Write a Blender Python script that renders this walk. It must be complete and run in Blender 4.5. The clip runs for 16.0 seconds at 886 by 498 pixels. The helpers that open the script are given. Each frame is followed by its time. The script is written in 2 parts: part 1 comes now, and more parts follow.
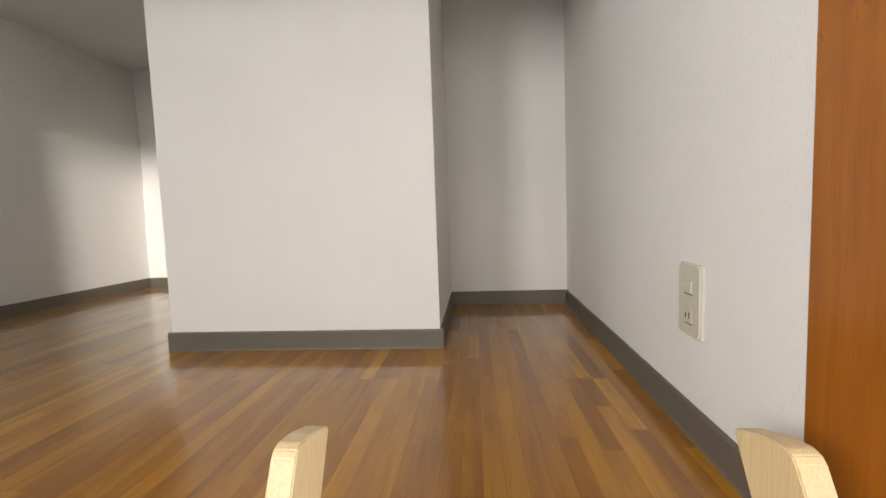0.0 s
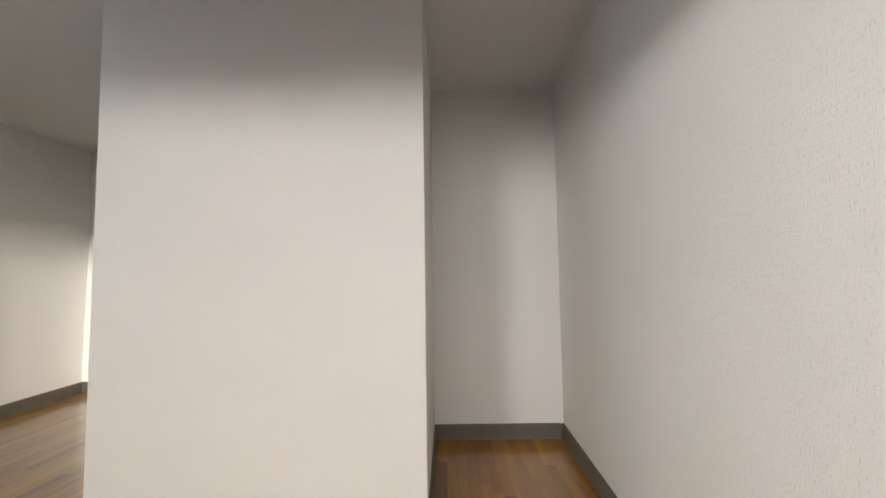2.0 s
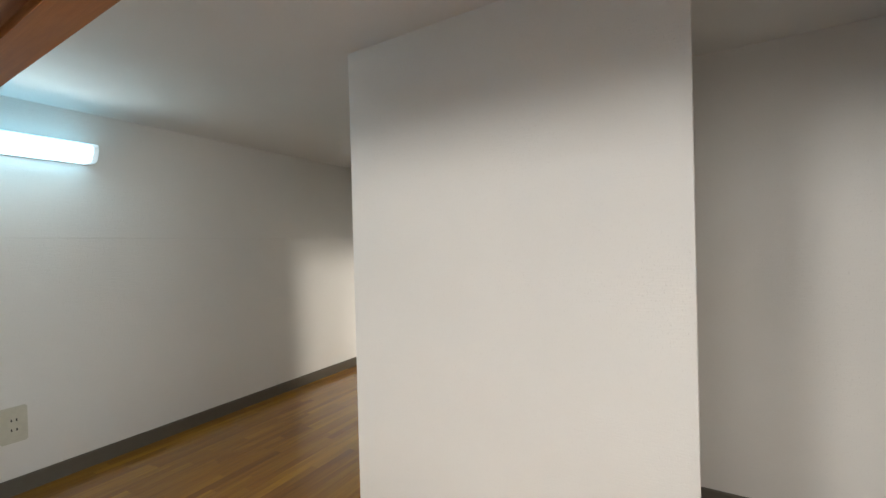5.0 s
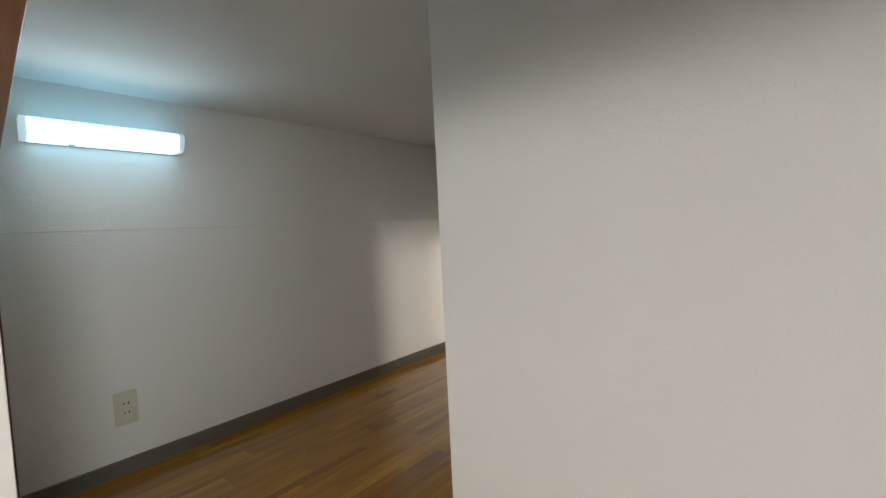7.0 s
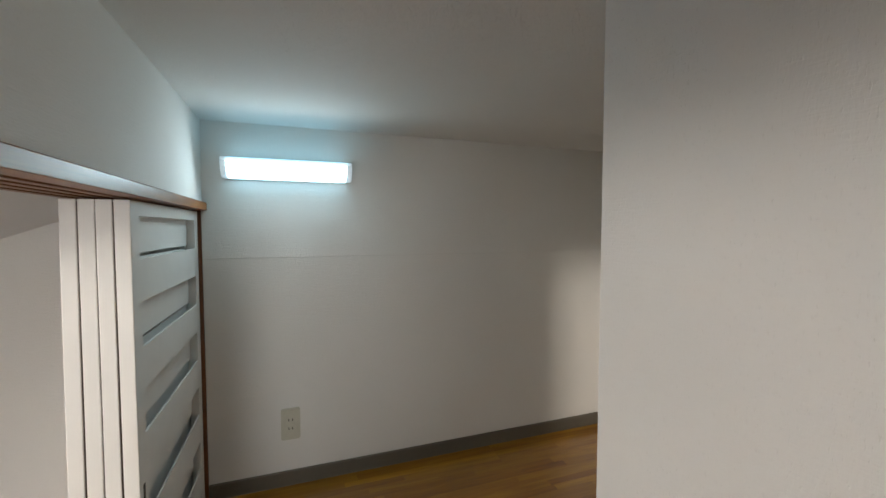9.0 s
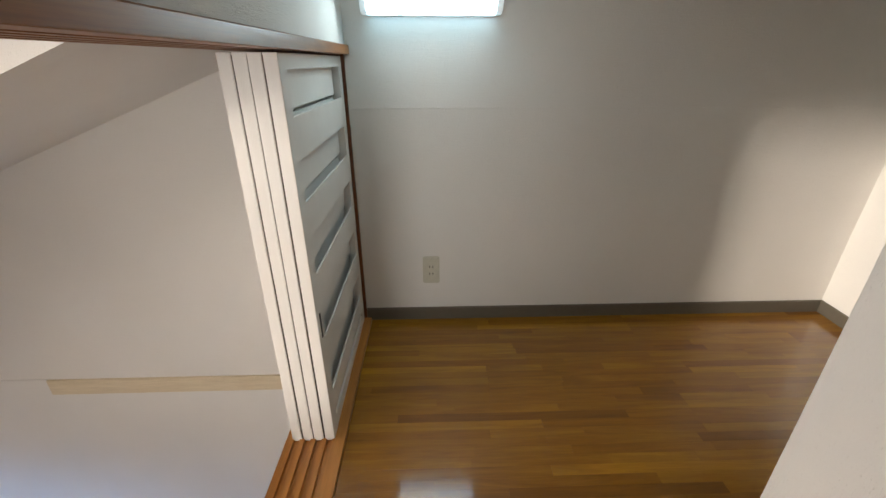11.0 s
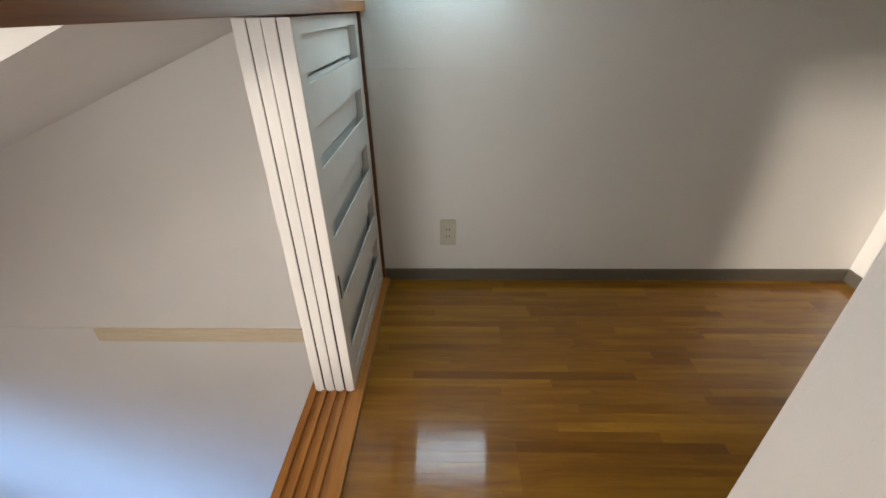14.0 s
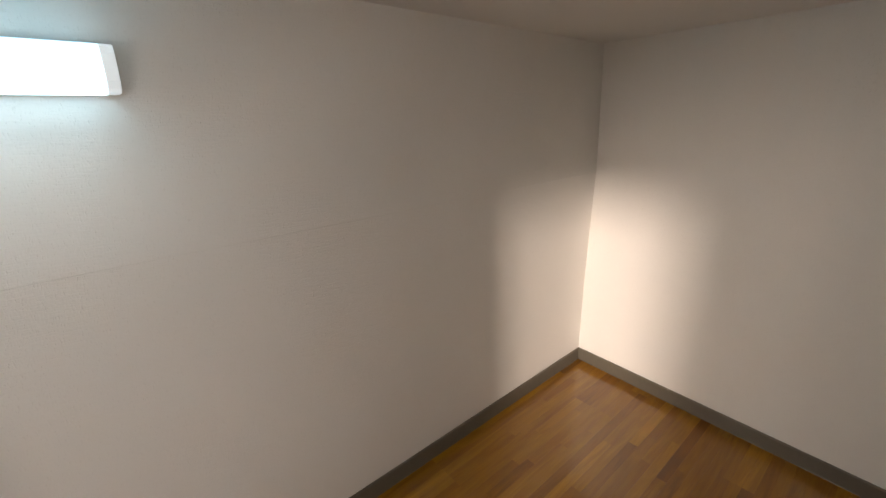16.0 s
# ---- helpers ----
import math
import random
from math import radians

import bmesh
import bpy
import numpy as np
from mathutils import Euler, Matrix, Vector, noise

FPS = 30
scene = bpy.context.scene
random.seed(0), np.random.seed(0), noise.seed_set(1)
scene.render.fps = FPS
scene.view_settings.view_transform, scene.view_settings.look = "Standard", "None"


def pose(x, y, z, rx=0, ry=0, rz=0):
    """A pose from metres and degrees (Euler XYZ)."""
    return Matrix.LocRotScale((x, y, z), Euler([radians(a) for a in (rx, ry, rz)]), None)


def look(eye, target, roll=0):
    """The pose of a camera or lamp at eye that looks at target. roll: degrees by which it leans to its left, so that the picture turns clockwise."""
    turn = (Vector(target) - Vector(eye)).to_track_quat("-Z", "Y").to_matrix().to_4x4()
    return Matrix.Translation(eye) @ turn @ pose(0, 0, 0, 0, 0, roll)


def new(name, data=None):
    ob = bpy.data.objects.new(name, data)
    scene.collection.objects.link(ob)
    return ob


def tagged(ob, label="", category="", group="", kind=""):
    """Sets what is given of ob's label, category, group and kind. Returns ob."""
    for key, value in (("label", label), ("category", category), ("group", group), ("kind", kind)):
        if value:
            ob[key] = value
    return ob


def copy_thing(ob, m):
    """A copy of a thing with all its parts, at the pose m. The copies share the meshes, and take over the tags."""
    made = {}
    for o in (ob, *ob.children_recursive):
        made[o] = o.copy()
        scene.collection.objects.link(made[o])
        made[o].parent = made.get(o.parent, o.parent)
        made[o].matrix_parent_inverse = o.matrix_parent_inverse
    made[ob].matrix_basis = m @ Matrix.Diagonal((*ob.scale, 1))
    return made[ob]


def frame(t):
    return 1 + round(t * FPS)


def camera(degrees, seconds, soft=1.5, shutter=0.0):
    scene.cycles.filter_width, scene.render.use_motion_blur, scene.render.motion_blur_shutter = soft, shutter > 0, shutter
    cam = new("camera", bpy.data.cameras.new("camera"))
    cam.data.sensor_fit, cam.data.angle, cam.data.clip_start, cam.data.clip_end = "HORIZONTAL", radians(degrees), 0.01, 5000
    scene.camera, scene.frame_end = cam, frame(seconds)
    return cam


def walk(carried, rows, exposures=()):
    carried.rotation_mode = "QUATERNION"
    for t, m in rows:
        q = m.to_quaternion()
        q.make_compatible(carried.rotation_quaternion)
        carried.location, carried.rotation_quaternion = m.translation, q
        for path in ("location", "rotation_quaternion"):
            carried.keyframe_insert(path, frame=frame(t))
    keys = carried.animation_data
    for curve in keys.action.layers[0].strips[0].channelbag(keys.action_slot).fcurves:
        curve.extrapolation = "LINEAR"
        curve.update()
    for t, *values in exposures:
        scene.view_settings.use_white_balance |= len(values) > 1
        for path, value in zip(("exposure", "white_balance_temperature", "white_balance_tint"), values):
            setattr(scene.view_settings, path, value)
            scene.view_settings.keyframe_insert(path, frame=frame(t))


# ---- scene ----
cam = camera(94.5, 16.0, soft=1.5)
# PATH
PATH = [
    (0, (0.103, 0.469, 0.358), (-0.055, 2.457, 0.206), -2.0),
    (0.5, (0.102, 0.49, 0.39), (0.005, 2.487, 0.338), -1.5),
    (1, (0.088, 0.521, 0.417), (0.025, 2.519, 0.464), -1.1),
    (1.5, (0.072, 0.562, 0.457), (0.048, 2.558, 0.595), -0.7),
    (2, (0.048, 0.615, 0.589), (0.036, 2.611, 0.719), -0.8),
    (2.5, (0.037, 0.653, 0.677), (-0.04, 2.647, 0.806), -0.6),
    (3, (0.045, 0.702, 0.721), (-0.17, 2.686, 0.841), -0.4),
    (3.5, (0.005, 0.72, 0.691), (-0.416, 2.672, 0.805), -0.2),
    (4, (0.009, 0.733, 0.725), (-0.639, 2.623, 0.794), -0.2),
    (4.5, (0.009, 0.742, 0.723), (-0.835, 2.554, 0.768), -0.8),
    (5, (-0.014, 0.751, 0.768), (-1.036, 2.47, 0.752), -1.5),
    (7.5, (-0.187, 0.908, 0.793), (-1.567, 2.352, 0.697), -2.9),
    (8, (-0.223, 0.965, 0.824), (-1.719, 2.291, 0.765), -2.5),
    (8.5, (-0.298, 1.138, 0.852), (-2.027, 2.143, 0.832), -1.0),
    (9, (-0.342, 1.188, 0.931), (-2.218, 1.874, 0.831), -0.0),
    (9.5, (-0.407, 1.161, 0.955), (-2.366, 1.485, 0.714), 0.7),
    (10, (-0.467, 1.194, 0.953), (-2.414, 1.313, 0.513), 0.7),
    (10.2, (-0.473, 1.155, 0.962), (-2.4, 1.264, 0.438), 0.2),
    (12.5, (-0.417, 1.204, 0.979), (-2.043, 1.12, -0.182), 0.0),
    (13, (-0.411, 1.205, 0.985), (-2.022, 1.109, -0.196), -0.2),
    (13.5, (-0.411, 1.194, 0.985), (-2.064, 1.113, -0.139), -0.3),
    (14, (-0.455, 1.184, 0.999), (-2.176, 1.14, -0.019), -0.7),
    (14.5, (-0.523, 1.174, 1.016), (-2.326, 1.237, 0.153), -1.0),
    (15, (-0.679, 1.209, 1.021), (-2.504, 1.532, 0.268), -1.4),
    (15.5, (-0.837, 1.265, 1.014), (-2.579, 1.986, 0.348), -2.0),
    (16, (-1.046, 1.323, 1.051), (-2.502, 2.551, 0.44), -1.6),
]
EXPOSURES = [(0.0, 0.34, 6580, 9.5), (1.5, 0.32, 6580, 9), (3.0, 0.36, 6600, 8), (5.0, 0.24, 6600, 7), (7.5, -0.16, 6500, 7), (9.0, -0.16, 6750, 9), (10.0, 0.0, 7050, 11), (12.5, 0.08, 7200, 12.5),
             (14.0, 0.10, 7000, 11.5), (15.0, 0.06, 7050, 12.5), (16.0, 0.16, 7650, 19.5)]
walk(cam, [(t, look(eye, target, roll)) for t, eye, target, roll in PATH], EXPOSURES)

# ---- the plan, in metres: z = 0 is the loft floor, +y runs from the ladder into the loft ----
WEST, EAST, NORTH, SOUTH = -1.895, 2.20, 2.82, -2.30
NORTH_E = 2.775                 # the north wall runs slightly askew to the column
LOW = -2.105                    # floor of the room below
CEIL = 1.288                    # loft ceiling
PX0, PX1, PY = -0.785, 0.0, 1.575   # boxed-in column
ALC = 2.135                     # back of the alcove
EX0, EX1 = 0.431, 0.466         # loft's east wall runs slightly askew
TR0, TR1 = 0.757, 0.921         # sliding track, outer and inner edge
HEAD = 0.991                    # underside of the head rail
BASE_H = 0.053
POST_Y = 0.897                  # inner edge of the east post
CHEEK, TOP = -1.145, 1.75        # west of the cheek wall the ceiling slopes, east of it it is high and flat
UX0, UX1, UZ0, UZ1 = -0.95, 0.62, 0.36, 1.22   # high window in the south wall
CY0, CY1, CZ0, CZ1 = -1.42, -0.38, 0.75, 1.19   # side window in the cheek wall
LX0, LX1, LZ0, LZ1 = -1.70, 0.35, -1.80, -0.09  # low window in the south wall
SY0, SY1, SZ0, SZ1 = -0.75, 0.65, -0.15, 0.85   # window added in the unseen east wall for fill light
JOINT = 0.830                   # level joint between the boards of the loft's west wall


def slope(y):
    """Underside of the sloping ceiling of the room below."""
    return 0.747 + 0.39 * y


# ---- world and lights ----
world = bpy.data.worlds.new("world")
scene.world = world
world.use_nodes = True
sky = world.node_tree.nodes.new("ShaderNodeTexSky")
sky.sky_type, sky.sun_disc = "NISHITA", False
sky.sun_elevation, sky.sun_rotation = radians(4), radians(157)
back = world.node_tree.nodes["Background"]
back.inputs["Strength"].default_value = 0.08
world.node_tree.links.new(sky.outputs[0], back.inputs[0])


def area_lamp(name, eye, target, wide, high, watts, colour):
    data = bpy.data.lights.new(name, "AREA")
    data.shape, data.size, data.size_y, data.energy, data.color = "RECTANGLE", wide, high, watts, colour
    ob = new(name, data)
    ob.matrix_world = look(eye, target)
    return ob


# low hazy sun through the high window, and the sky's light in both windows' openings
sun = new("sun", bpy.data.lights.new("sun", "SUN"))
sun.data.energy, sun.data.angle, sun.data.color = 2.5, radians(3.2), (1.0, 0.945, 0.87)
sun.matrix_world = look((0, 0, 0), (-0.415, 1.0, -0.090))
ux, uz = (UX0 + UX1) / 2, (UZ0 + UZ1) / 2
area_lamp("high_window_daylight", (ux, SOUTH - 0.02, uz), (ux, 2.0, uz), UX1 - UX0 - 0.02, UZ1 - UZ0 - 0.02, 20, (0.95, 0.97, 1.0))
cy, cz = (CY0 + CY1) / 2, (CZ0 + CZ1) / 2
area_lamp("side_window_daylight", (CHEEK - 0.015, cy, cz), (1.0, cy, cz), CY1 - CY0 - 0.02, CZ1 - CZ0 - 0.02, 45, (1.0, 0.985, 0.965))
# fill lamp, added in the east wall to brighten the loft's west wall
sy, sz = (SY0 + SY1) / 2, (SZ0 + SZ1) / 2
east = area_lamp("east_fill_light", (EAST + 0.02, sy, sz), (WEST, 1.55, 0.62), SY1 - SY0 - 0.3, SZ1 - SZ0 - 0.02, 4.8, (0.92, 0.96, 1.0))
east.data.spread = radians(62)
lx, lz = (LX0 + LX1) / 2, (LZ0 + LZ1) / 2
low = area_lamp("low_window_daylight", (lx, SOUTH - 0.02, lz), (lx - 0.9, SOUTH + 1.2, lz - 1.0), LX1 - LX0 - 0.1, LZ1 - LZ0 - 0.3, 24, (0.20, 0.48, 1.0))
low.data.spread = radians(60)

# ---- materials ----


def material(name):
    m = bpy.data.materials.new(name)
    m.use_nodes = True
    t = m.node_tree
    return m, t, t.nodes["Principled BSDF"]


def node(t, kind, **values):
    n = t.nodes.new(kind)
    for key, value in values.items():
        if key in n.inputs:
            n.inputs[key].default_value = value
        else:
            setattr(n, key, value)
    return n


def ramp(t, source, stops):
    n = t.nodes.new("ShaderNodeValToRGB")
    while len(n.color_ramp.elements) < len(stops):
        n.color_ramp.elements.new(0.5)
    for e, (place, colour) in zip(n.color_ramp.elements, stops):
        e.position, e.color = place, (*colour, 1)
    t.links.new(source, n.inputs[0])
    return n.outputs[0]


def mapped(t, scale, turn=(0, 0, 0)):
    """World coordinates, scaled."""
    g = t.nodes.new("ShaderNodeNewGeometry")
    m = node(t, "ShaderNodeMapping")
    m.inputs["Scale"].default_value, m.inputs["Rotation"].default_value = scale, turn
    t.links.new(g.outputs["Position"], m.inputs["Vector"])
    return m.outputs[0]


def noise_of(t, vector, scale, detail=3.0, rough=0.55, out=0):
    n = node(t, "ShaderNodeTexNoise", Scale=scale, Detail=detail, Roughness=rough)
    t.links.new(vector, n.inputs["Vector"])
    return n.outputs[out]


def bump(t, height, p, strength, distance, chain=None):
    b = node(t, "ShaderNodeBump", Strength=strength, Distance=distance)
    t.links.new(height, b.inputs["Height"])
    if chain is not None:
        t.links.new(chain, b.inputs["Normal"])
    t.links.new(b.outputs[0], p.inputs["Normal"])
    return b.outputs[0]


def wallpaper(name, colour, relief=1.0, weave_scale=(620, 620, 150), rib=0.22):
    """Embossed vinyl wallpaper: a fine weave with flecks, slightly soiled, with shade painted into the pits."""
    m, t, p = material(name)
    low = noise_of(t, mapped(t, (1, 1, 1)), 2.2, 4)
    a = tuple(c * 0.955 for c in colour)
    # pits also darkened in colour, standing in for the relief's weak shading
    pits = ramp(t, noise_of(t, mapped(t, (400, 400, 140)), 1.0, 2), [(0.60, (1, 1, 1)), (0.74, (0, 0, 0))])
    pit_shade = node(t, "ShaderNodeMix", data_type="RGBA", blend_type="MULTIPLY")
    pit_shade.inputs[0].default_value = 1.0
    t.links.new(ramp(t, low, [(0.3, a), (0.7, colour)]), pit_shade.inputs[6])
    t.links.new(ramp(t, pits, [(0.0, (0.955, 0.95, 0.945)), (1.0, (1, 1, 1))]), pit_shade.inputs[7])
    t.links.new(pit_shade.outputs[2], p.inputs["Base Color"])
    p.inputs["Roughness"].default_value = 0.72
    p.inputs["Specular IOR Level"].default_value = 0.2
    weave = noise_of(t, mapped(t, weave_scale), 1.0, 2)
    flecks = node(t, "ShaderNodeTexVoronoi", Scale=1.0)
    t.links.new(mapped(t, (330, 330, 120)), flecks.inputs["Vector"])
    dimples = bump(t, pits, p, 0.30 * relief, 0.0009)
    first = bump(t, weave, p, 0.22 * relief, 0.0008, dimples)
    second = bump(t, flecks.outputs["Distance"], p, 0.10 * relief, 0.0010, first)
    bump(t, noise_of(t, mapped(t, (40, 40, 360)), 1.0, 2), p, rib * relief, 0.0010, second)
    return m


def painted(name, colour, rough=0.4):
    m, t, p = material(name)
    low = noise_of(t, mapped(t, (1, 1, 1)), 9, 4)
    t.links.new(ramp(t, low, [(0.3, tuple(c * 0.94 for c in colour)), (0.7, colour)]), p.inputs["Base Color"])
    p.inputs["Roughness"].default_value = rough
    bump(t, noise_of(t, mapped(t, (60, 60, 260)), 1.0, 3), p, 0.08, 0.0006)
    return m


def timber(name, dark, light, along, rough=0.35, grain=1.0, coat=0.0, vary=0.0):
    """Sawn wood with the grain along one axis; vary: how much each piece differs."""
    m, t, p = material(name)
    scale = [26.0, 26.0, 26.0] if coat else [38.0, 38.0, 38.0]
    scale[along] = 2.4
    big = mapped(t, scale)
    if vary:
        info = t.nodes.new("ShaderNodeObjectInfo")
        off = node(t, "ShaderNodeVectorMath", operation="SCALE", Scale=17.0)
        spread = node(t, "ShaderNodeCombineXYZ")
        for n in range(3):
            t.links.new(info.outputs["Random"], spread.inputs[n])
        t.links.new(spread.outputs[0], off.inputs[0])
        add = node(t, "ShaderNodeVectorMath", operation="ADD")
        t.links.new(big, add.inputs[0])
        t.links.new(off.outputs[0], add.inputs[1])
        big = add.outputs[0]
    rings = node(t, "ShaderNodeTexNoise", Scale=1.0, Detail=5.0, Roughness=0.6, Distortion=1.1)
    t.links.new(big, rings.inputs["Vector"])
    mid = tuple((a + b) / 2 for a, b in zip(dark, light))
    colour = ramp(t, rings.outputs[0], [(0.28, dark), (0.5, mid), (0.72, light)])
    fine = [420.0, 420.0, 420.0]
    fine[along] = 11.0
    pores = noise_of(t, mapped(t, fine), 1.0, 3, 0.7)
    mix = node(t, "ShaderNodeMix", data_type="RGBA", blend_type="MULTIPLY")
    mix.inputs[0].default_value = 0.34
    t.links.new(colour, mix.inputs[6])
    t.links.new(ramp(t, pores, [(0.35, (0.62, 0.58, 0.52)), (0.55, (1, 1, 1))]), mix.inputs[7])
    out = mix.outputs[2]
    if vary:
        tone = node(t, "ShaderNodeMix", data_type="RGBA", blend_type="MULTIPLY")
        tone.inputs[0].default_value = vary
        t.links.new(out, tone.inputs[6])
        t.links.new(ramp(t, info.outputs["Random"], [(0.0, (0.62, 0.53, 0.43)), (0.09, (0.80, 0.75, 0.66)), (0.45, (0.94, 0.92, 0.89)), (0.80, (1.06, 1.08, 1.05)), (1.0, (1.30, 1.36, 1.30))]), tone.inputs[7])
        out = tone.outputs[2]
    t.links.new(out, p.inputs["Base Color"])
    p.inputs["Roughness"].default_value = rough
    worn = noise_of(t, mapped(t, (3, 3, 3)), 2.0, 5, 0.7)
    wear = node(t, "ShaderNodeMapRange")
    wear.inputs[3].default_value, wear.inputs[4].default_value = rough * 0.75, rough * 1.25
    t.links.new(worn, wear.inputs[0])
    t.links.new(wear.outputs[0], p.inputs["Roughness"])
    if coat:
        p.inputs["Coat Weight"].default_value, p.inputs["Coat Roughness"].default_value = coat, 0.060
    first = bump(t, pores, p, 0.22 * grain, 0.0007)
    bump(t, rings.outputs[0], p, 0.30 * grain, 0.0012, first)
    if coat:
        p.inputs["Specular IOR Level"].default_value = 0.2
        ripple = node(t, "ShaderNodeBump", Strength=0.20, Distance=0.0007)
        t.links.new(pores, ripple.inputs["Height"])
        t.links.new(ripple.outputs[0], p.inputs["Coat Normal"])
    return m


def plain(name, colour, rough=0.4, metal=0.0):
    m, t, p = material(name)
    low = noise_of(t, mapped(t, (1, 1, 1)), 60, 3)
    t.links.new(ramp(t, low, [(0.3, tuple(c * 0.93 for c in colour)), (0.7, colour)]), p.inputs["Base Color"])
    p.inputs["Roughness"].default_value, p.inputs["Metallic"].default_value = rough, metal
    return m


def glass(name):
    m, t, p = material(name)
    p.inputs["Transmission Weight"].default_value, p.inputs["Roughness"].default_value, p.inputs["IOR"].default_value = 1.0, 0.0, 1.45
    return m


def glowing(name, colour, strength):
    m, t, p = material(name)
    p.inputs["Base Color"].default_value = (0.85, 0.88, 0.9, 1)
    p.inputs["Roughness"].default_value = 0.3
    p.inputs["Emission Color"].default_value = (*colour, 1)
    p.inputs["Emission Strength"].default_value = strength
    return m


PAPER = wallpaper("wallpaper", (0.785, 0.764, 0.730), 1.8)
RIBBED = wallpaper("ribbed_wallpaper", (0.785, 0.762, 0.725), 1.5, (160, 160, 620), 0.5)
# greige for the unseen lower walls, kept dark to cut bounced light
BOUNCE_CUT = wallpaper("bounce_cut_paper", (0.40, 0.35, 0.32))
CEILING = wallpaper("ceiling_paper", (0.775, 0.755, 0.725), 4.5)
FLOOR = timber("oak_parquet", (0.255, 0.101, 0.006), (0.420, 0.187, 0.012), 1, 0.38, 1.6, 1.0, 1.0)
LOWFLOOR = timber("greyed_plank", (0.28, 0.16, 0.11), (0.42, 0.255, 0.18), 1, 0.45, 1.0, 0.0, 0.5)
TRACK = timber("track_wood", (0.38, 0.145, 0.028), (0.55, 0.24, 0.055), 0, 0.30)
TRIM = timber("stained_trim_x", (0.20, 0.065, 0.012), (0.34, 0.13, 0.025), 0, 0.40, 0.6)
POST = timber("stained_trim_z", (0.28, 0.085, 0.004), (0.37, 0.120, 0.007), 2, 0.30, 0.4)
DARKPOST = timber("dark_stained_trim", (0.13, 0.040, 0.013), (0.20, 0.070, 0.022), 2, 0.3, 0.6)
LADDER = timber("pine", (0.66, 0.49, 0.26), (0.72, 0.55, 0.31), 2, 0.45, 0.2)
RAIL = timber("pale_rail", (0.66, 0.55, 0.38), (0.76, 0.65, 0.47), 1, 0.5, 0.5)
SKIRT = plain("vinyl_skirting", (0.132, 0.113, 0.086), 0.5)
WHITE = painted("white_lacquer", (0.78, 0.755, 0.715), 0.38)
PLASTIC = plain("cream_plastic", (0.60, 0.575, 0.475), 0.35)
SLOT = plain("dark_slot", (0.03, 0.027, 0.022), 0.6)
FELT = plain("dust_felt", (0.045, 0.030, 0.020), 0.95)
BRONZE = plain("dark_pull", (0.035, 0.028, 0.022), 0.45, 0.3)
FIXTURE = plain("fixture_white", (0.8, 0.8, 0.79), 0.4)
COVER = glowing("lit_cover", (0.66, 0.88, 1.0), 29.0)
SIDE = glowing("soft_cover", (0.30, 0.72, 1.0), 2.5)
UNDER = glowing("lit_under_cover", (0.42, 0.78, 1.0), 4.0)
CAP = glowing("dim_cap", (0.62, 0.86, 1.0), 0.45)
PANE = glass("clear_glass")
FRAME = plain("window_frame", (0.55, 0.54, 0.52), 0.4)

# ---- mesh helpers ----


def mesh_of(name, bm, mat):
    me = bpy.data.meshes.new(name)
    bmesh.ops.recalc_face_normals(bm, faces=bm.faces)
    bm.to_mesh(me)
    bm.free()
    me.materials.append(mat)
    return me


def part(name, bm, mat, parent=None, label=""):
    """Links a bmesh as one mesh object, under a thing or a part if there is one."""
    ob = new(name, mesh_of(name, bm, mat))
    if parent is not None:
        ob.parent = parent
    return tagged(ob, label=label)


def add_box(bm, a, b, bevel=0.0):
    made = bmesh.ops.create_cube(bm, size=1)["verts"]
    for v in made:
        v.co = Vector([(a[i] + b[i]) / 2 + v.co[i] * (b[i] - a[i]) for i in range(3)])
    if bevel:
        edges = {e for v in made for e in v.link_edges}
        bmesh.ops.bevel(bm, geom=list(edges), offset=bevel, segments=2, profile=0.5, affect="EDGES")
    return bm


def box(a, b, bevel=0.0):
    return add_box(bmesh.new(), a, b, bevel)


def add_prism(bm, outline, axis, lo, hi):
    """An outline in the two other axes (in x, y, z order), drawn out along one axis."""
    def at(u, v, w):
        c = [u, v]
        c.insert(axis, w)
        return c
    ends = [[bm.verts.new(at(u, v, w)) for u, v in outline] for w in (lo, hi)]
    bm.faces.new(ends[0])
    bm.faces.new(ends[1][::-1])
    for i in range(len(outline)):
        j = (i + 1) % len(outline)
        bm.faces.new((ends[0][i], ends[0][j], ends[1][j], ends[1][i]))
    return bm


def prism(outline, axis, lo, hi):
    return add_prism(bmesh.new(), outline, axis, lo, hi)


def structure(name, bm, mat, label=""):
    return tagged(part(name, bm, mat), label=label, kind="structure")


# ---- large structure ----
T = 0.10
bm = prism([(SOUTH - T, LOW - T), (0.905, LOW - T), (0.905, 1.6), (SOUTH - T, 1.6)], 0, WEST - T, WEST)
add_prism(bm, [(WEST - T, LOW - T), (WEST, LOW - T), (WEST, 0.34), (WEST + 0.0120, JOINT - 0.0012), (WEST + 0.0128, JOINT), (WEST, CEIL + 0.01), (WEST, 1.6), (WEST - T, 1.6)], 1, 0.905, NORTH + T)
structure("wall_west", bm, RIBBED, "white embossed wallpaper wall with a faint level joint")
structure("wall_north", prism([(WEST, NORTH), (PX0, NORTH_E), (PX0, NORTH + T), (WEST, NORTH + T)], 2, -0.2, 1.6), PAPER, "white wallpapered end wall of the loft")
structure("wall_column", box((PX0, PY, -0.2), (PX1, NORTH + T, 1.6), 0.002), PAPER, "white wallpapered boxed-in column standing in the loft")
structure("wall_alcove", box((PX1, ALC, -0.2), (EX1 + T, ALC + T, 1.6)), PAPER, "white wallpapered back wall of the narrow alcove")
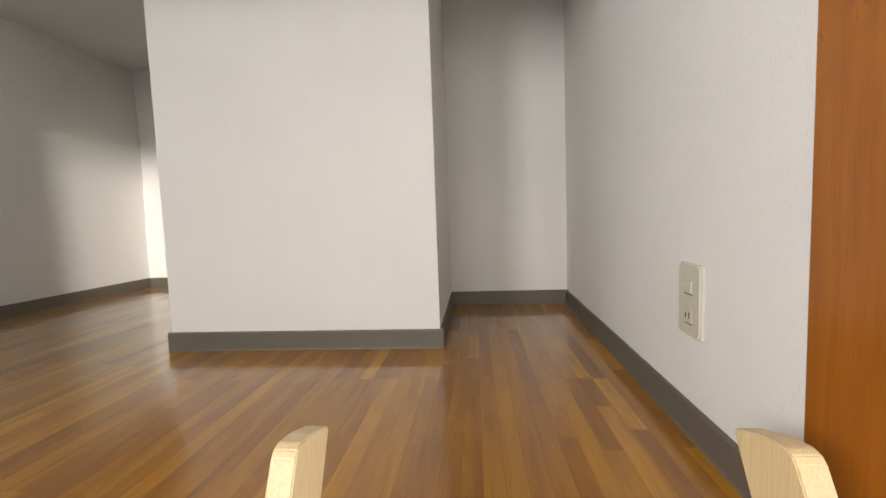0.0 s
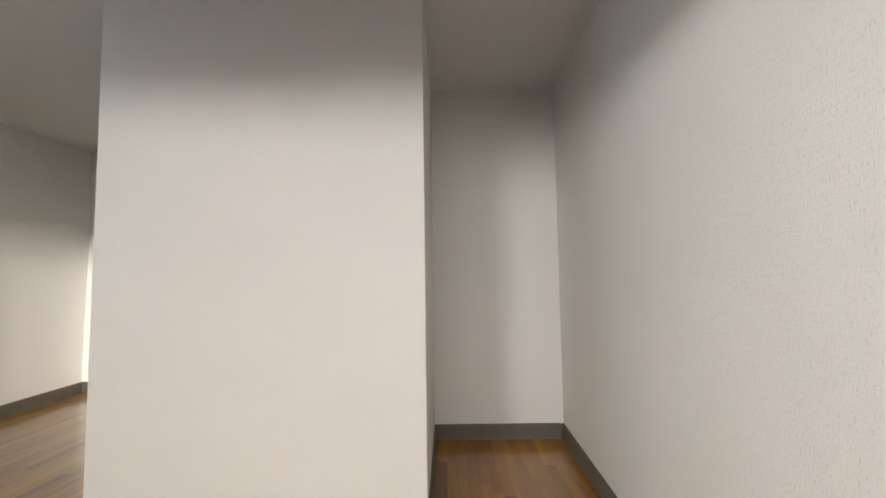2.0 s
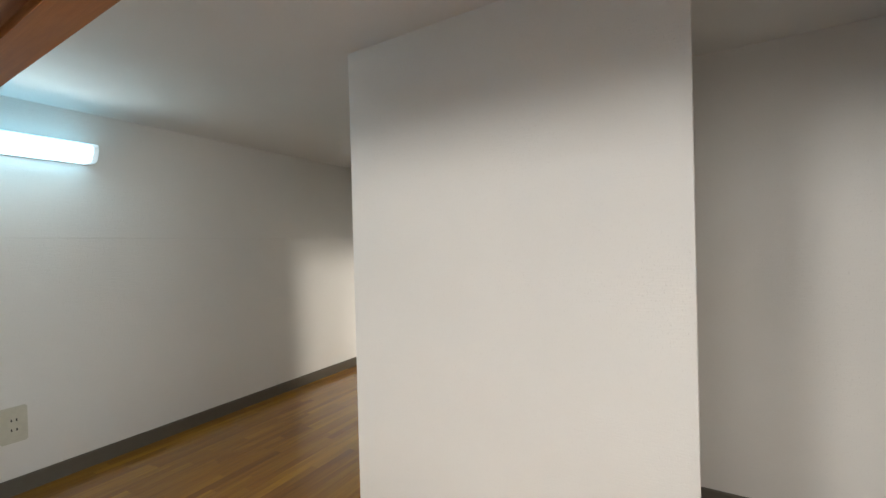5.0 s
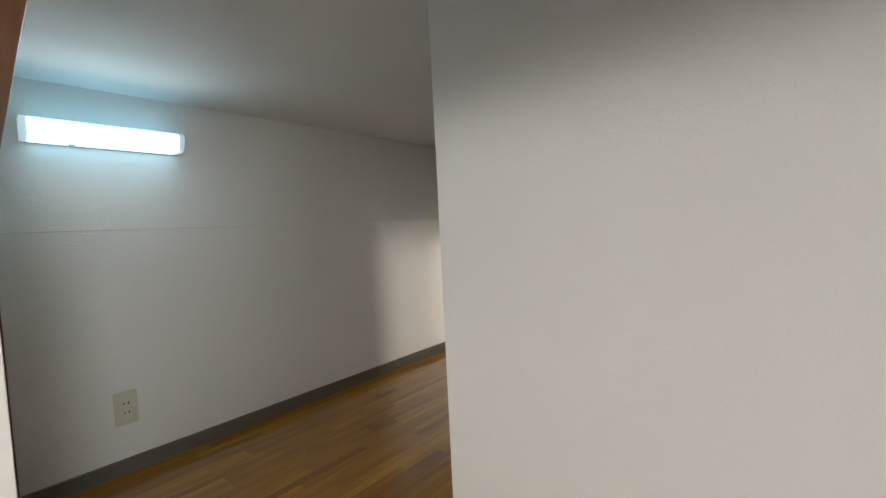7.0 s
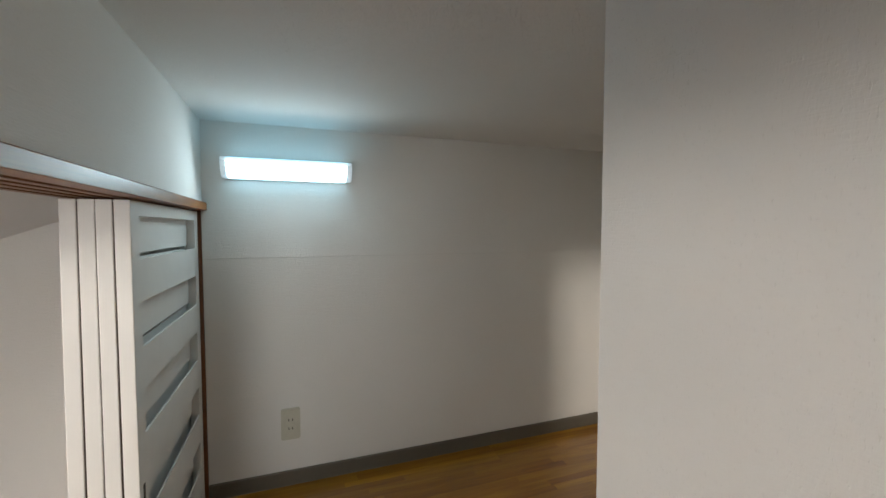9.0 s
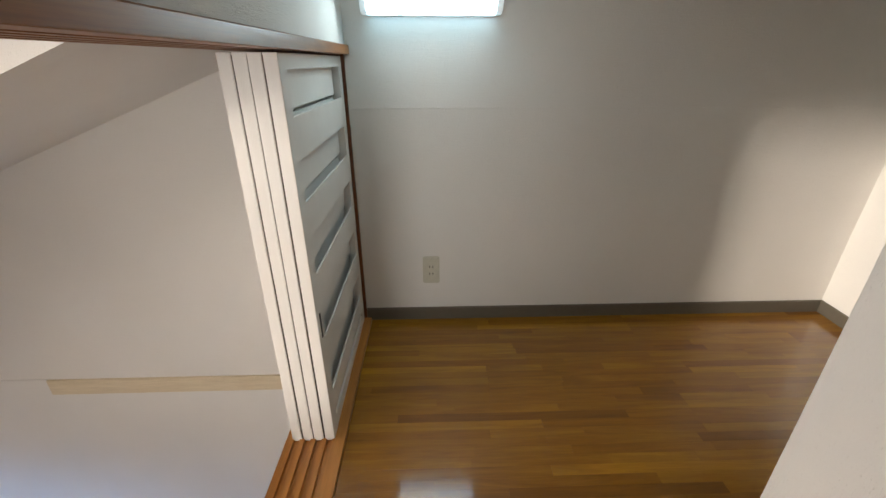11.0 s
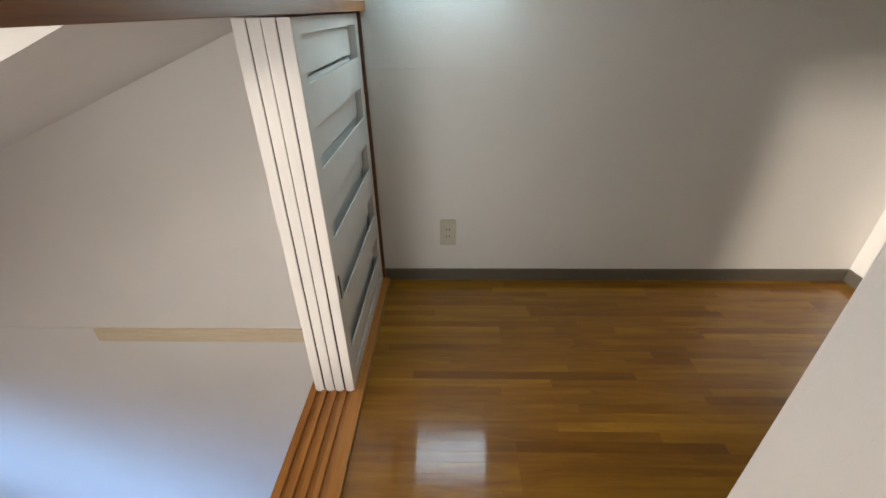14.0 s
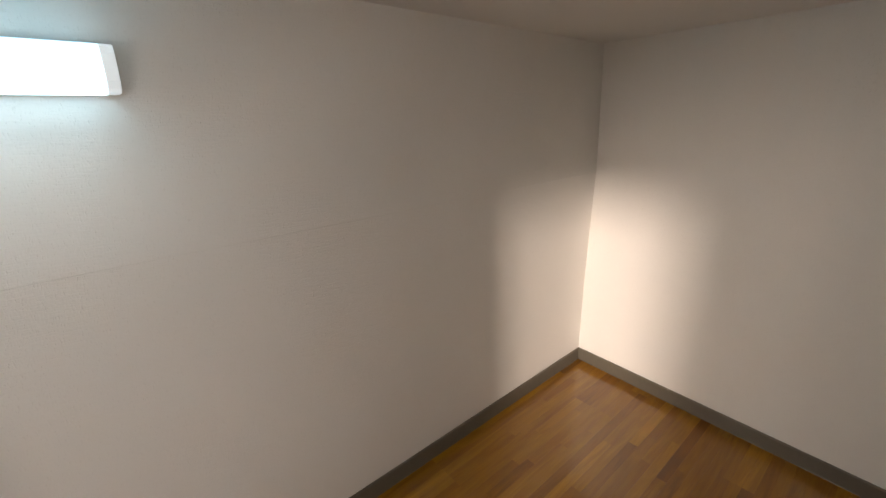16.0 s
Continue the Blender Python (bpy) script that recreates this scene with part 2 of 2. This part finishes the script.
structure("wall_east", prism([(EX0, POST_Y), (EX0 + 0.12, POST_Y), (EX1 + 0.12, ALC), (EX1, ALC)], 2, -0.2, 1.6), PAPER,
          "white wallpapered loft wall with a switched socket")
structure("ceiling_loft", box((WEST, 0.907, CEIL), (EX1 + 0.12, NORTH, CEIL + 0.1)), CEILING, "low white papered loft ceiling")
structure("wall_over_head_rail", box((WEST, 0.775, HEAD + 0.026), (EX0 + 0.12, 0.907, TOP + 0.1)), RIBBED, "white wallpapered strip of wall above the head rail")
structure("wall_front_low", box((WEST, 0.79, LOW - T), (EAST, 0.89, -0.05)), BOUNCE_CUT, "unseen greige wall under the loft's edge, dark to cut bounced light")
structure("wall_front_east", box((EX0 + 0.12, 0.775, -0.05), (EAST, 0.875, TOP + 0.1)), PAPER, "white wall beside the loft's opening")
# never in view; the opening is added for the fill lamp
bm = bmesh.new()
for y0, y1, z0, z1 in ((SOUTH - T, SY0, LOW - T, TOP + 0.1), (SY1, 0.775, LOW - T, TOP + 0.1), (SY0, SY1, LOW - T, SZ0), (SY0, SY1, SZ1, TOP + 0.1)):
    add_box(bm, (EAST, y0, z0), (EAST + T, y1, z1))
structure("wall_low_east", bm, BOUNCE_CUT, "unseen greige wall, dark to cut bounced light, with an added window")
bm = bmesh.new()
for x0, x1, z0, z1 in ((WEST, EAST, LOW - T, LZ0), (WEST, LX0, LZ0, LZ1), (LX1, EAST, LZ0, LZ1), (WEST, EAST, LZ1, UZ0), (WEST, UX0, UZ0, UZ1), (UX1, EAST, UZ0, UZ1), (WEST, EAST, UZ1, TOP + 0.1)):
    add_box(bm, (x0, SOUTH - T, z0), (x1, SOUTH, z1))
structure("wall_south", bm, PAPER, "white wall with a low wide window and a high one")

# sloping ceiling along the west wall, the cheek wall above its edge, the high flat ceiling beyond
structure("ceiling_slope", prism([(SOUTH, slope(SOUTH)), (0.775, slope(0.775)), (0.775, slope(0.775) + 0.1), (SOUTH, slope(SOUTH) + 0.1)], 0, WEST, CHEEK - 0.05), CEILING,
          "sloping white papered ceiling of the room below")
bm = bmesh.new()
for y0, y1, z0, z1 in ((CY0, CY1, None, CZ0), (CY0, CY1, CZ1, TOP), (SOUTH, CY0, None, TOP), (CY1, 0.775, None, TOP)):
    add_prism(bm, [(y0, slope(y0) if z0 is None else z0), (y1, slope(y1) if z0 is None else z0), (y1, z1), (y0, z1)], 0, CHEEK - 0.05, CHEEK)
structure("wall_cheek", bm, PAPER, "white papered cheek wall above the sloping ceiling's edge")
structure("ceiling_high", box((CHEEK - 0.05, SOUTH, TOP), (EAST, 0.775, TOP + 0.1)), CEILING, "flat white papered ceiling of the room below")

# unseen wall, added outside so that the sun misses the low window
structure("wall_sun_block", box((WEST - 0.3, SOUTH - 0.40, LOW - T), (EAST, SOUTH - 0.30, 0.05)), PAPER, "unseen added wall that keeps the sun out of the low window")

# ---- floors ----
floor = structure("floor", box((WEST, TR1, -0.20), (EX1, NORTH, -0.012)), FLOOR, "glossy honey-brown oak strip floor of the loft")
low_floor = structure("floor_low", box((WEST, SOUTH, LOW - T), (EAST, 0.79, LOW - 0.012)), LOWFLOOR, "greyish brown plank floor of the room below")

# ---- sliding track, head rail and jambs ----
pitch, first = 0.0305, TR0 + 0.0215
outline = [(TR0, -0.05), (TR0, 0.010)]
for n in range(4):
    y = first + n * pitch
    outline += [(y - 0.001, 0.010), (y + 0.001, 0.0015), (y + 0.0135, 0.0015), (y + 0.0155, 0.010)]
outline += [(TR1 - 0.002, 0.010), (TR1, 0.008), (TR1, -0.05)]
structure("trim_track", prism(outline, 0, WEST, EX0), TRACK, "four-grooved orange-brown wooden sliding track")
outline = [(TR0 + 0.004, HEAD + 0.026), (TR0 + 0.004, HEAD)]
for n in range(4):
    y = first + n * pitch
    outline += [(y - 0.001, HEAD), (y - 0.001, HEAD + 0.012), (y + 0.0145, HEAD + 0.012), (y + 0.0145, HEAD)]
outline += [(TR1 - 0.001, HEAD), (TR1, HEAD + 0.001), (TR1, HEAD + 0.024), (TR1 - 0.002, HEAD + 0.026)]
structure("trim_head_rail", prism(outline, 0, WEST, EX0), TRIM, "glossy brown-stained wooden head rail with four grooves")
structure("trim_jamb_west", box((WEST, TR0 + 0.01, 0.010), (WEST + 0.009, 0.903, HEAD), 0.0015), DARKPOST, "thin dark-stained wooden jamb against the wall")
structure("trim_jamb_east", box((EX0 - 0.001, TR0 - 0.01, -0.05), (EX0 + 0.12, POST_Y, CEIL), 0.002), POST, "orange-brown stained wooden post beside the opening")


def baseboard(a, b, out, z0, mat=SKIRT, label="grey-brown vinyl skirting strip", ends=(0.0, 0.0), high=BASE_H):
    """A skirting strip from a to b, standing out from the wall to the given side."""
    a, b, o = Vector((*a, 0)), Vector((*b, 0)), Vector((*out, 0))
    d = (b - a).normalized()
    a, b = a - d * ends[0], b + d * ends[1]
    bm = bmesh.new()
    shape = [(0.0, 0.0), (0.0085, 0.0), (0.0070, 0.004), (0.0062, high - 0.004), (0.004, high), (0.0, high)]
    rows = [[bm.verts.new(p + o * u + Vector((0, 0, z0 + v))) for u, v in shape] for p in (a, b)]
    bm.faces.new(rows[0])
    bm.faces.new(rows[1][::-1])
    for i in range(len(shape)):
        j = (i + 1) % len(shape)
        bm.faces.new((rows[0][i], rows[0][j], rows[1][j], rows[1][i]))
    return structure("baseboard", bm, mat, label)


baseboard((WEST, 0.904), (WEST, NORTH - 0.009), (1, 0), 0)
baseboard((WEST, NORTH), (PX0 - 0.009, NORTH_E), (0, -1), 0)
baseboard((PX0, PY), (PX0, NORTH_E - 0.009), (-1, 0), 0)
baseboard((PX0, PY), (PX1, PY), (0, -1), 0, ends=(0.0085, 0.0085))
baseboard((PX1, PY), (PX1, ALC - 0.009), (1, 0), 0)
baseboard((PX1, ALC), (EX1 - 0.009, ALC), (0, -1), 0)
baseboard((EX0, TR1 + 0.002), (EX1, ALC), (-1, 0), 0)
baseboard((WEST, SOUTH), (WEST, 0.79), (1, 0), LOW, high=0.042)

# picture rail on the wall of the room below: bare wood, then papered over
structure("trim_rail", box((WEST, -0.50, -0.360), (WEST + 0.012, 0.79, -0.283), 0.002), RAIL, "pale yellowish wooden rail along the lower wall")
structure("trim_rail_papered", box((WEST, SOUTH, -0.335), (WEST + 0.005, -0.501, -0.281), 0.001), PAPER, "white papered continuation of the wall rail")

# ---- windows of the room below ----
for name, label, x0, x1, z0, z1 in (("window_1", "low wide window with a pale frame", LX0, LX1, LZ0, LZ1), ("window_2", "small high window with a pale frame", UX0, UX1, UZ0, UZ1)):
    window = tagged(new(name), label, "window", kind="structure")
    part("pane", box((x0 + 0.002, SOUTH - 0.062, z0 + 0.002), (x1 - 0.002, SOUTH - 0.056, z1 - 0.002)), PANE, window, "clear glass pane").visible_shadow = False
    for a, b in (((x0, z0), (x1, z0 + 0.03)), ((x0, z1 - 0.03), (x1, z1)), ((x0, z0 + 0.03), (x0 + 0.03, z1 - 0.03)), ((x1 - 0.03, z0 + 0.03), (x1, z1 - 0.03))):
        part("window_frame", box((a[0], SOUTH - 0.085, a[1]), (b[0], SOUTH - 0.035, b[1]), 0.003), FRAME, window)

window = tagged(new("window_3"), "clear side window in the cheek wall", "window", kind="structure")
part("pane", box((CHEEK - 0.044, CY0 + 0.002, CZ0 + 0.002), (CHEEK - 0.038, CY1 - 0.002, CZ1 - 0.002)), PANE, window, "clear glass pane").visible_shadow = False

# added window around the fill lamp, out of view
window = tagged(new("window_4"), "added unseen window with a pale frame, opening for the fill lamp", "window", kind="structure")
part("pane", box((EAST + 0.056, SY0 + 0.002, SZ0 + 0.002), (EAST + 0.062, SY1 - 0.002, SZ1 - 0.002)), PANE, window, "clear glass pane").visible_shadow = False
for a, b in (((SY0, SZ0), (SY1, SZ0 + 0.03)), ((SY0, SZ1 - 0.03), (SY1, SZ1)), ((SY0, SZ0 + 0.03), (SY0 + 0.03, SZ1 - 0.03)), ((SY1 - 0.03, SZ0 + 0.03), (SY1, SZ1 - 0.03))):
    part("window_frame", box((EAST + 0.035, a[0], a[1]), (EAST + 0.085, b[0], b[1]), 0.003), FRAME, window)

# ---- sliding louvred panels, pushed together against the wall ----
PW, PT, PH = 0.590, 0.0265, 0.983


def louvred_panel(lap, felt):
    """A white panel, its face towards +y: stiles, rails and two staggered layers of boards that lap each other. Origin at the lower wall-side edge."""
    thing = tagged(new("sliding_panel"), "white slatted sliding panel pushed back against the wall", "sliding door", "stacked sliding panels")
    part("stile", box((0.0, 0.0, 0.0), (0.040, PT, PH), 0.0016), WHITE, thing)
    part("stile", box((PW - 0.048, 0.0, 0.0), (PW, PT, PH), 0.0016), WHITE, thing)
    part("top_rail", box((0.040, 0.0, PH - 0.030), (PW - 0.048, PT - 0.0006, PH), 0.001), WHITE, thing)
    part("bottom_rail", box((0.040, 0.0, 0.0), (PW - 0.048, PT - 0.0006, 0.044), 0.0025), WHITE, thing)
    for z0, z1 in ((0.775, 0.865), (0.593, 0.683), (0.411, 0.502), (0.229, 0.320), (0.066, 0.140)):
        part("slat", box((0.032, PT - 0.0056, z0), (PW - 0.046, PT - 0.0004, z1), 0.0015), WHITE, thing)
    for z0, z1 in ((0.865, 0.960), (0.683, 0.780), (0.502, 0.598), (0.320, 0.416), (0.140, 0.234), (0.058, 0.070)):
        part("slat", box((0.047, PT - 0.0258, z0 - lap), (PW - 0.050, PT - 0.0210, z1), 0.0012), WHITE, thing)
    part("finger_pull", box((PW - 0.030, PT - 0.001, 0.335), (PW - 0.019, PT + 0.0008, 0.405), 0.0006), BRONZE, thing, "dark recessed finger pull")
    if felt:
        part("dust_felt", box((PW - 0.0065, PT - 0.0002, 0.004), (PW - 0.0018, PT + 0.0030, PH - 0.004)), FELT, thing, "dark dust felt along the edge")
    return thing


panel, rear = louvred_panel(-0.009, False), louvred_panel(0.012, True)


def base(n):
    """Place of the nth panel from the room side: the slack in the grooves lets the tops lean towards the loft."""
    return pose(WEST + 0.012, first + 0.0085 - PT / 2 + n * pitch + (0.0, 0.0003, -0.0007, 0.0)[n], 0.0035, -(0.55, 0.40, 0.26, 0.10)[n], 0, 0)


for n in range(2):
    copy_thing(rear, base(n))
rear.matrix_basis = base(2)
panel.matrix_basis = base(3)
tagged(panel, "white slatted sliding panel with a dark finger pull")

# ---- wall-mounted fluorescent lamp ----
lamp = tagged(new("wall_lamp"), "lit white fluorescent lamp with a milky cover", "lamp")
LY0, LY1 = 0.975, 1.384
part("housing", box((WEST, LY0 + 0.001, 1.0965), (WEST + 0.022, LY1 - 0.001, 1.1655), 0.003), FIXTURE, lamp)
section = [(WEST + 0.022, 1.162), (WEST + 0.080, 1.159), (WEST + 0.090, 1.155), (WEST + 0.093, 1.146), (WEST + 0.090, 1.128), (WEST + 0.084, 1.112), (WEST + 0.075, 1.102), (WEST + 0.062, 1.0975), (WEST + 0.022, 1.097)]
front = [p for p in section if p[0] > WEST + 0.0700 and p[1] < 1.150]
part("cover", prism(section[:3] + [(x - 0.0008, z) for x, z in front] + section[-2:], 1, LY0 + 0.016, LY1 - 0.016), SIDE, lamp, "milky cover glowing softly above")
part("under_cover", box((WEST + 0.024, LY0 + 0.018, 1.0958), (WEST + 0.068, LY1 - 0.018, 1.0968)), UNDER, lamp, "lit underside of the cover")
bm = bmesh.new()
rows = [[bm.verts.new((x, y, z)) for x, z in front] for y in (LY0 + 0.018, LY1 - 0.018)]
rows += [[bm.verts.new((x - 0.0007, y, z)) for x, z in front] for y in (LY0 + 0.018, LY1 - 0.018)]
for i in range(len(front) - 1):
    bm.faces.new((rows[0][i], rows[0][i + 1], rows[1][i + 1], rows[1][i]))
    bm.faces.new((rows[2][i], rows[2][i + 1], rows[3][i + 1], rows[3][i]))
part("diffuser", bm, COVER, lamp, "brightly lit front of the cover")
part("end_cap", prism(section, 1, LY0, LY0 + 0.0155), CAP, lamp, "dimmer milky end cap")
part("end_cap", prism(section, 1, LY1 - 0.0155, LY1), CAP, lamp, "dimmer milky end cap")
part("switch_knob", box((WEST + 0.05, 1.08, 1.090), (WEST + 0.06, 1.095, 1.0957), 0.001), FIXTURE, lamp)


# ---- socket and switch ----
def plate(parent, wide, high):
    bm = box((0, -wide / 2, -high / 2), (0.0075, wide / 2, high / 2))
    edges = [e for e in bm.edges if abs(e.verts[0].co.x - e.verts[1].co.x) > 0.005]
    bmesh.ops.bevel(bm, geom=edges, offset=0.004, segments=3, affect="EDGES")
    rim = [e for e in bm.edges if min(v.co.x for v in e.verts) > 0.007]
    bmesh.ops.bevel(bm, geom=rim, offset=0.0025, segments=2, affect="EDGES")
    return part("plate", bm, PLASTIC, parent)


socket = tagged(new("wall_socket"), "cream plastic double wall socket above the skirting", "socket")
plate(socket, 0.065, 0.115)
part("insert", box((0.0075, -0.013, -0.034), (0.0086, 0.013, 0.034), 0.0004), PLASTIC, socket)
for z in (-0.019, 0.012):
    for y in (-0.0062, 0.0062):
        part("slot", box((0.0086, y - 0.0016, z), (0.0090, y + 0.0016, z + 0.0085)), SLOT, socket)
part("top_lip", box((0.0075, -0.0305, 0.0525), (0.010, 0.0305, 0.0555), 0.0008), PLASTIC, socket)
socket.matrix_basis = pose(WEST, 1.168, 0.2255)

switch = tagged(new("switched_socket"), "cream plastic wall switch with a socket below", "switch")
plate(switch, 0.068, 0.113)
part("rocker", box((0.0075, -0.010, 0.012), (0.0100, 0.012, 0.031), 0.001), PLASTIC, switch)
part("gap", box((0.0075, -0.0125, 0.0090), (0.0082, 0.0125, 0.0102)), SLOT, switch)
part("insert", box((0.0075, -0.012, -0.036), (0.0088, 0.012, -0.013), 0.0005), PLASTIC, switch)
part("gap", box((0.0075, -0.0125, -0.0375), (0.0080, 0.0125, -0.0366)), SLOT, switch)
for y, high in ((-0.0055, 0.008), (0.0045, 0.0095)):
    part("slot", box((0.0088, y - 0.0011, -0.0285), (0.0092, y + 0.0011, -0.0285 + high)), SLOT, switch)
lean = math.degrees(math.atan2(EX1 - EX0, ALC - TR1))
switch.matrix_basis = pose(EX0 + (1.122 - TR1) / (ALC - TR1) * (EX1 - EX0), 1.122, 0.218, 0, 0, 180 - lean)

# ---- loft ladder, leaning against the track ----
ladder = tagged(new("ladder"), "pale pine loft ladder leaning on the loft's edge", "ladder")
LEAN = math.tan(radians(28))


def stile_of(x0, x1):
    def at(z, y):
        return (y + (z - 0.184) * LEAN, z)
    outline = [at(LOW, 0.770), at(0.174, 0.770), at(0.179, 0.772), at(0.181, 0.778), at(0.178, 0.800), at(0.166, 0.842), at(0.162, 0.846), at(LOW, 0.846)]
    bm = prism(outline, 0, x0, x1)
    bmesh.ops.bevel(bm, geom=list(bm.edges), offset=0.0012, segments=2, affect="EDGES")
    return bm


part("stile", stile_of(-0.062, -0.041), LADDER, ladder)
part("stile", stile_of(0.325, 0.347), LADDER, ladder)
for n in range(8):
    z = -0.17 - n * 0.24
    y = 0.770 + (z - 0.184) * LEAN
    part("tread", box((-0.041, y + 0.004, z), (0.325, y + 0.072, z + 0.022), 0.002), LADDER, ladder)

# ---- floor strips last: one shared mesh, each strip an object of its own ----
def strip_mesh(name, mat):
    bm = bmesh.new()
    low = [bm.verts.new((x, y, 0)) for x, y in ((0, 0), (1, 0), (1, 1), (0, 1))]
    top = [bm.verts.new((x, y, 1)) for x, y in ((0.0, 0.0), (1.0, 0.0), (1.0, 1.0), (0.0, 1.0))]
    bm.faces.new(top)
    for i in range(4):
        bm.faces.new((low[i], low[(i + 1) % 4], top[(i + 1) % 4], top[i]))
    return mesh_of(name, bm, mat)


def lay(parent, mesh, name, x0, x1, y0, y1, wide, lengths, z, gap, skip, seed, board=None):
    dice = random.Random(seed)
    rows = int(round((x1 - x0) / wide))
    for r in range(rows):
        xa, xb = x0 + r * wide, min(x0 + (r + 1) * wide, x1)
        y = y0 - dice.uniform(0, lengths[0])
        joints = [] if board is None else [board[1] + k * board[2] + (r // board[0] % 3) * board[2] / 3 for k in range(-3, 4)]
        while y < y1 - 0.004:
            end = y + dice.uniform(*lengths)
            end = min([end] + [j for j in joints if y + 0.004 < j < end + 0.06])
            a, b = max(y, y0), min(end, y1)
            if y1 - b < 0.05:
                b = end = y1
            if b - a > 0.004 and not skip(xa, xb, a, b):
                ob = new(name, mesh)
                ob.parent = parent
                ob.matrix_basis = Matrix.LocRotScale((xa + gap / 2, a + gap / 2, z - 0.012), None, (xb - xa - gap, b - a - gap, 0.012))
            y = end


def under_column(xa, xb, a, b):
    return (xa > PX0 and xb < PX1 and a > PY) or (xa > PX1 - 0.02 and a > ALC)


lay(floor, strip_mesh("floor_strip", FLOOR), "floor_strip", WEST, EX1, TR1 + 0.001, NORTH, 0.0303, (0.19, 0.74), 0.0, 0.00022, under_column, 5, (5, 1.960, 1.818))
lay(low_floor, strip_mesh("floor_plank", LOWFLOOR), "floor_plank", WEST, EAST, SOUTH, 0.79, 0.10, (0.6, 1.4), LOW, 0.0008, lambda *a: False, 8)
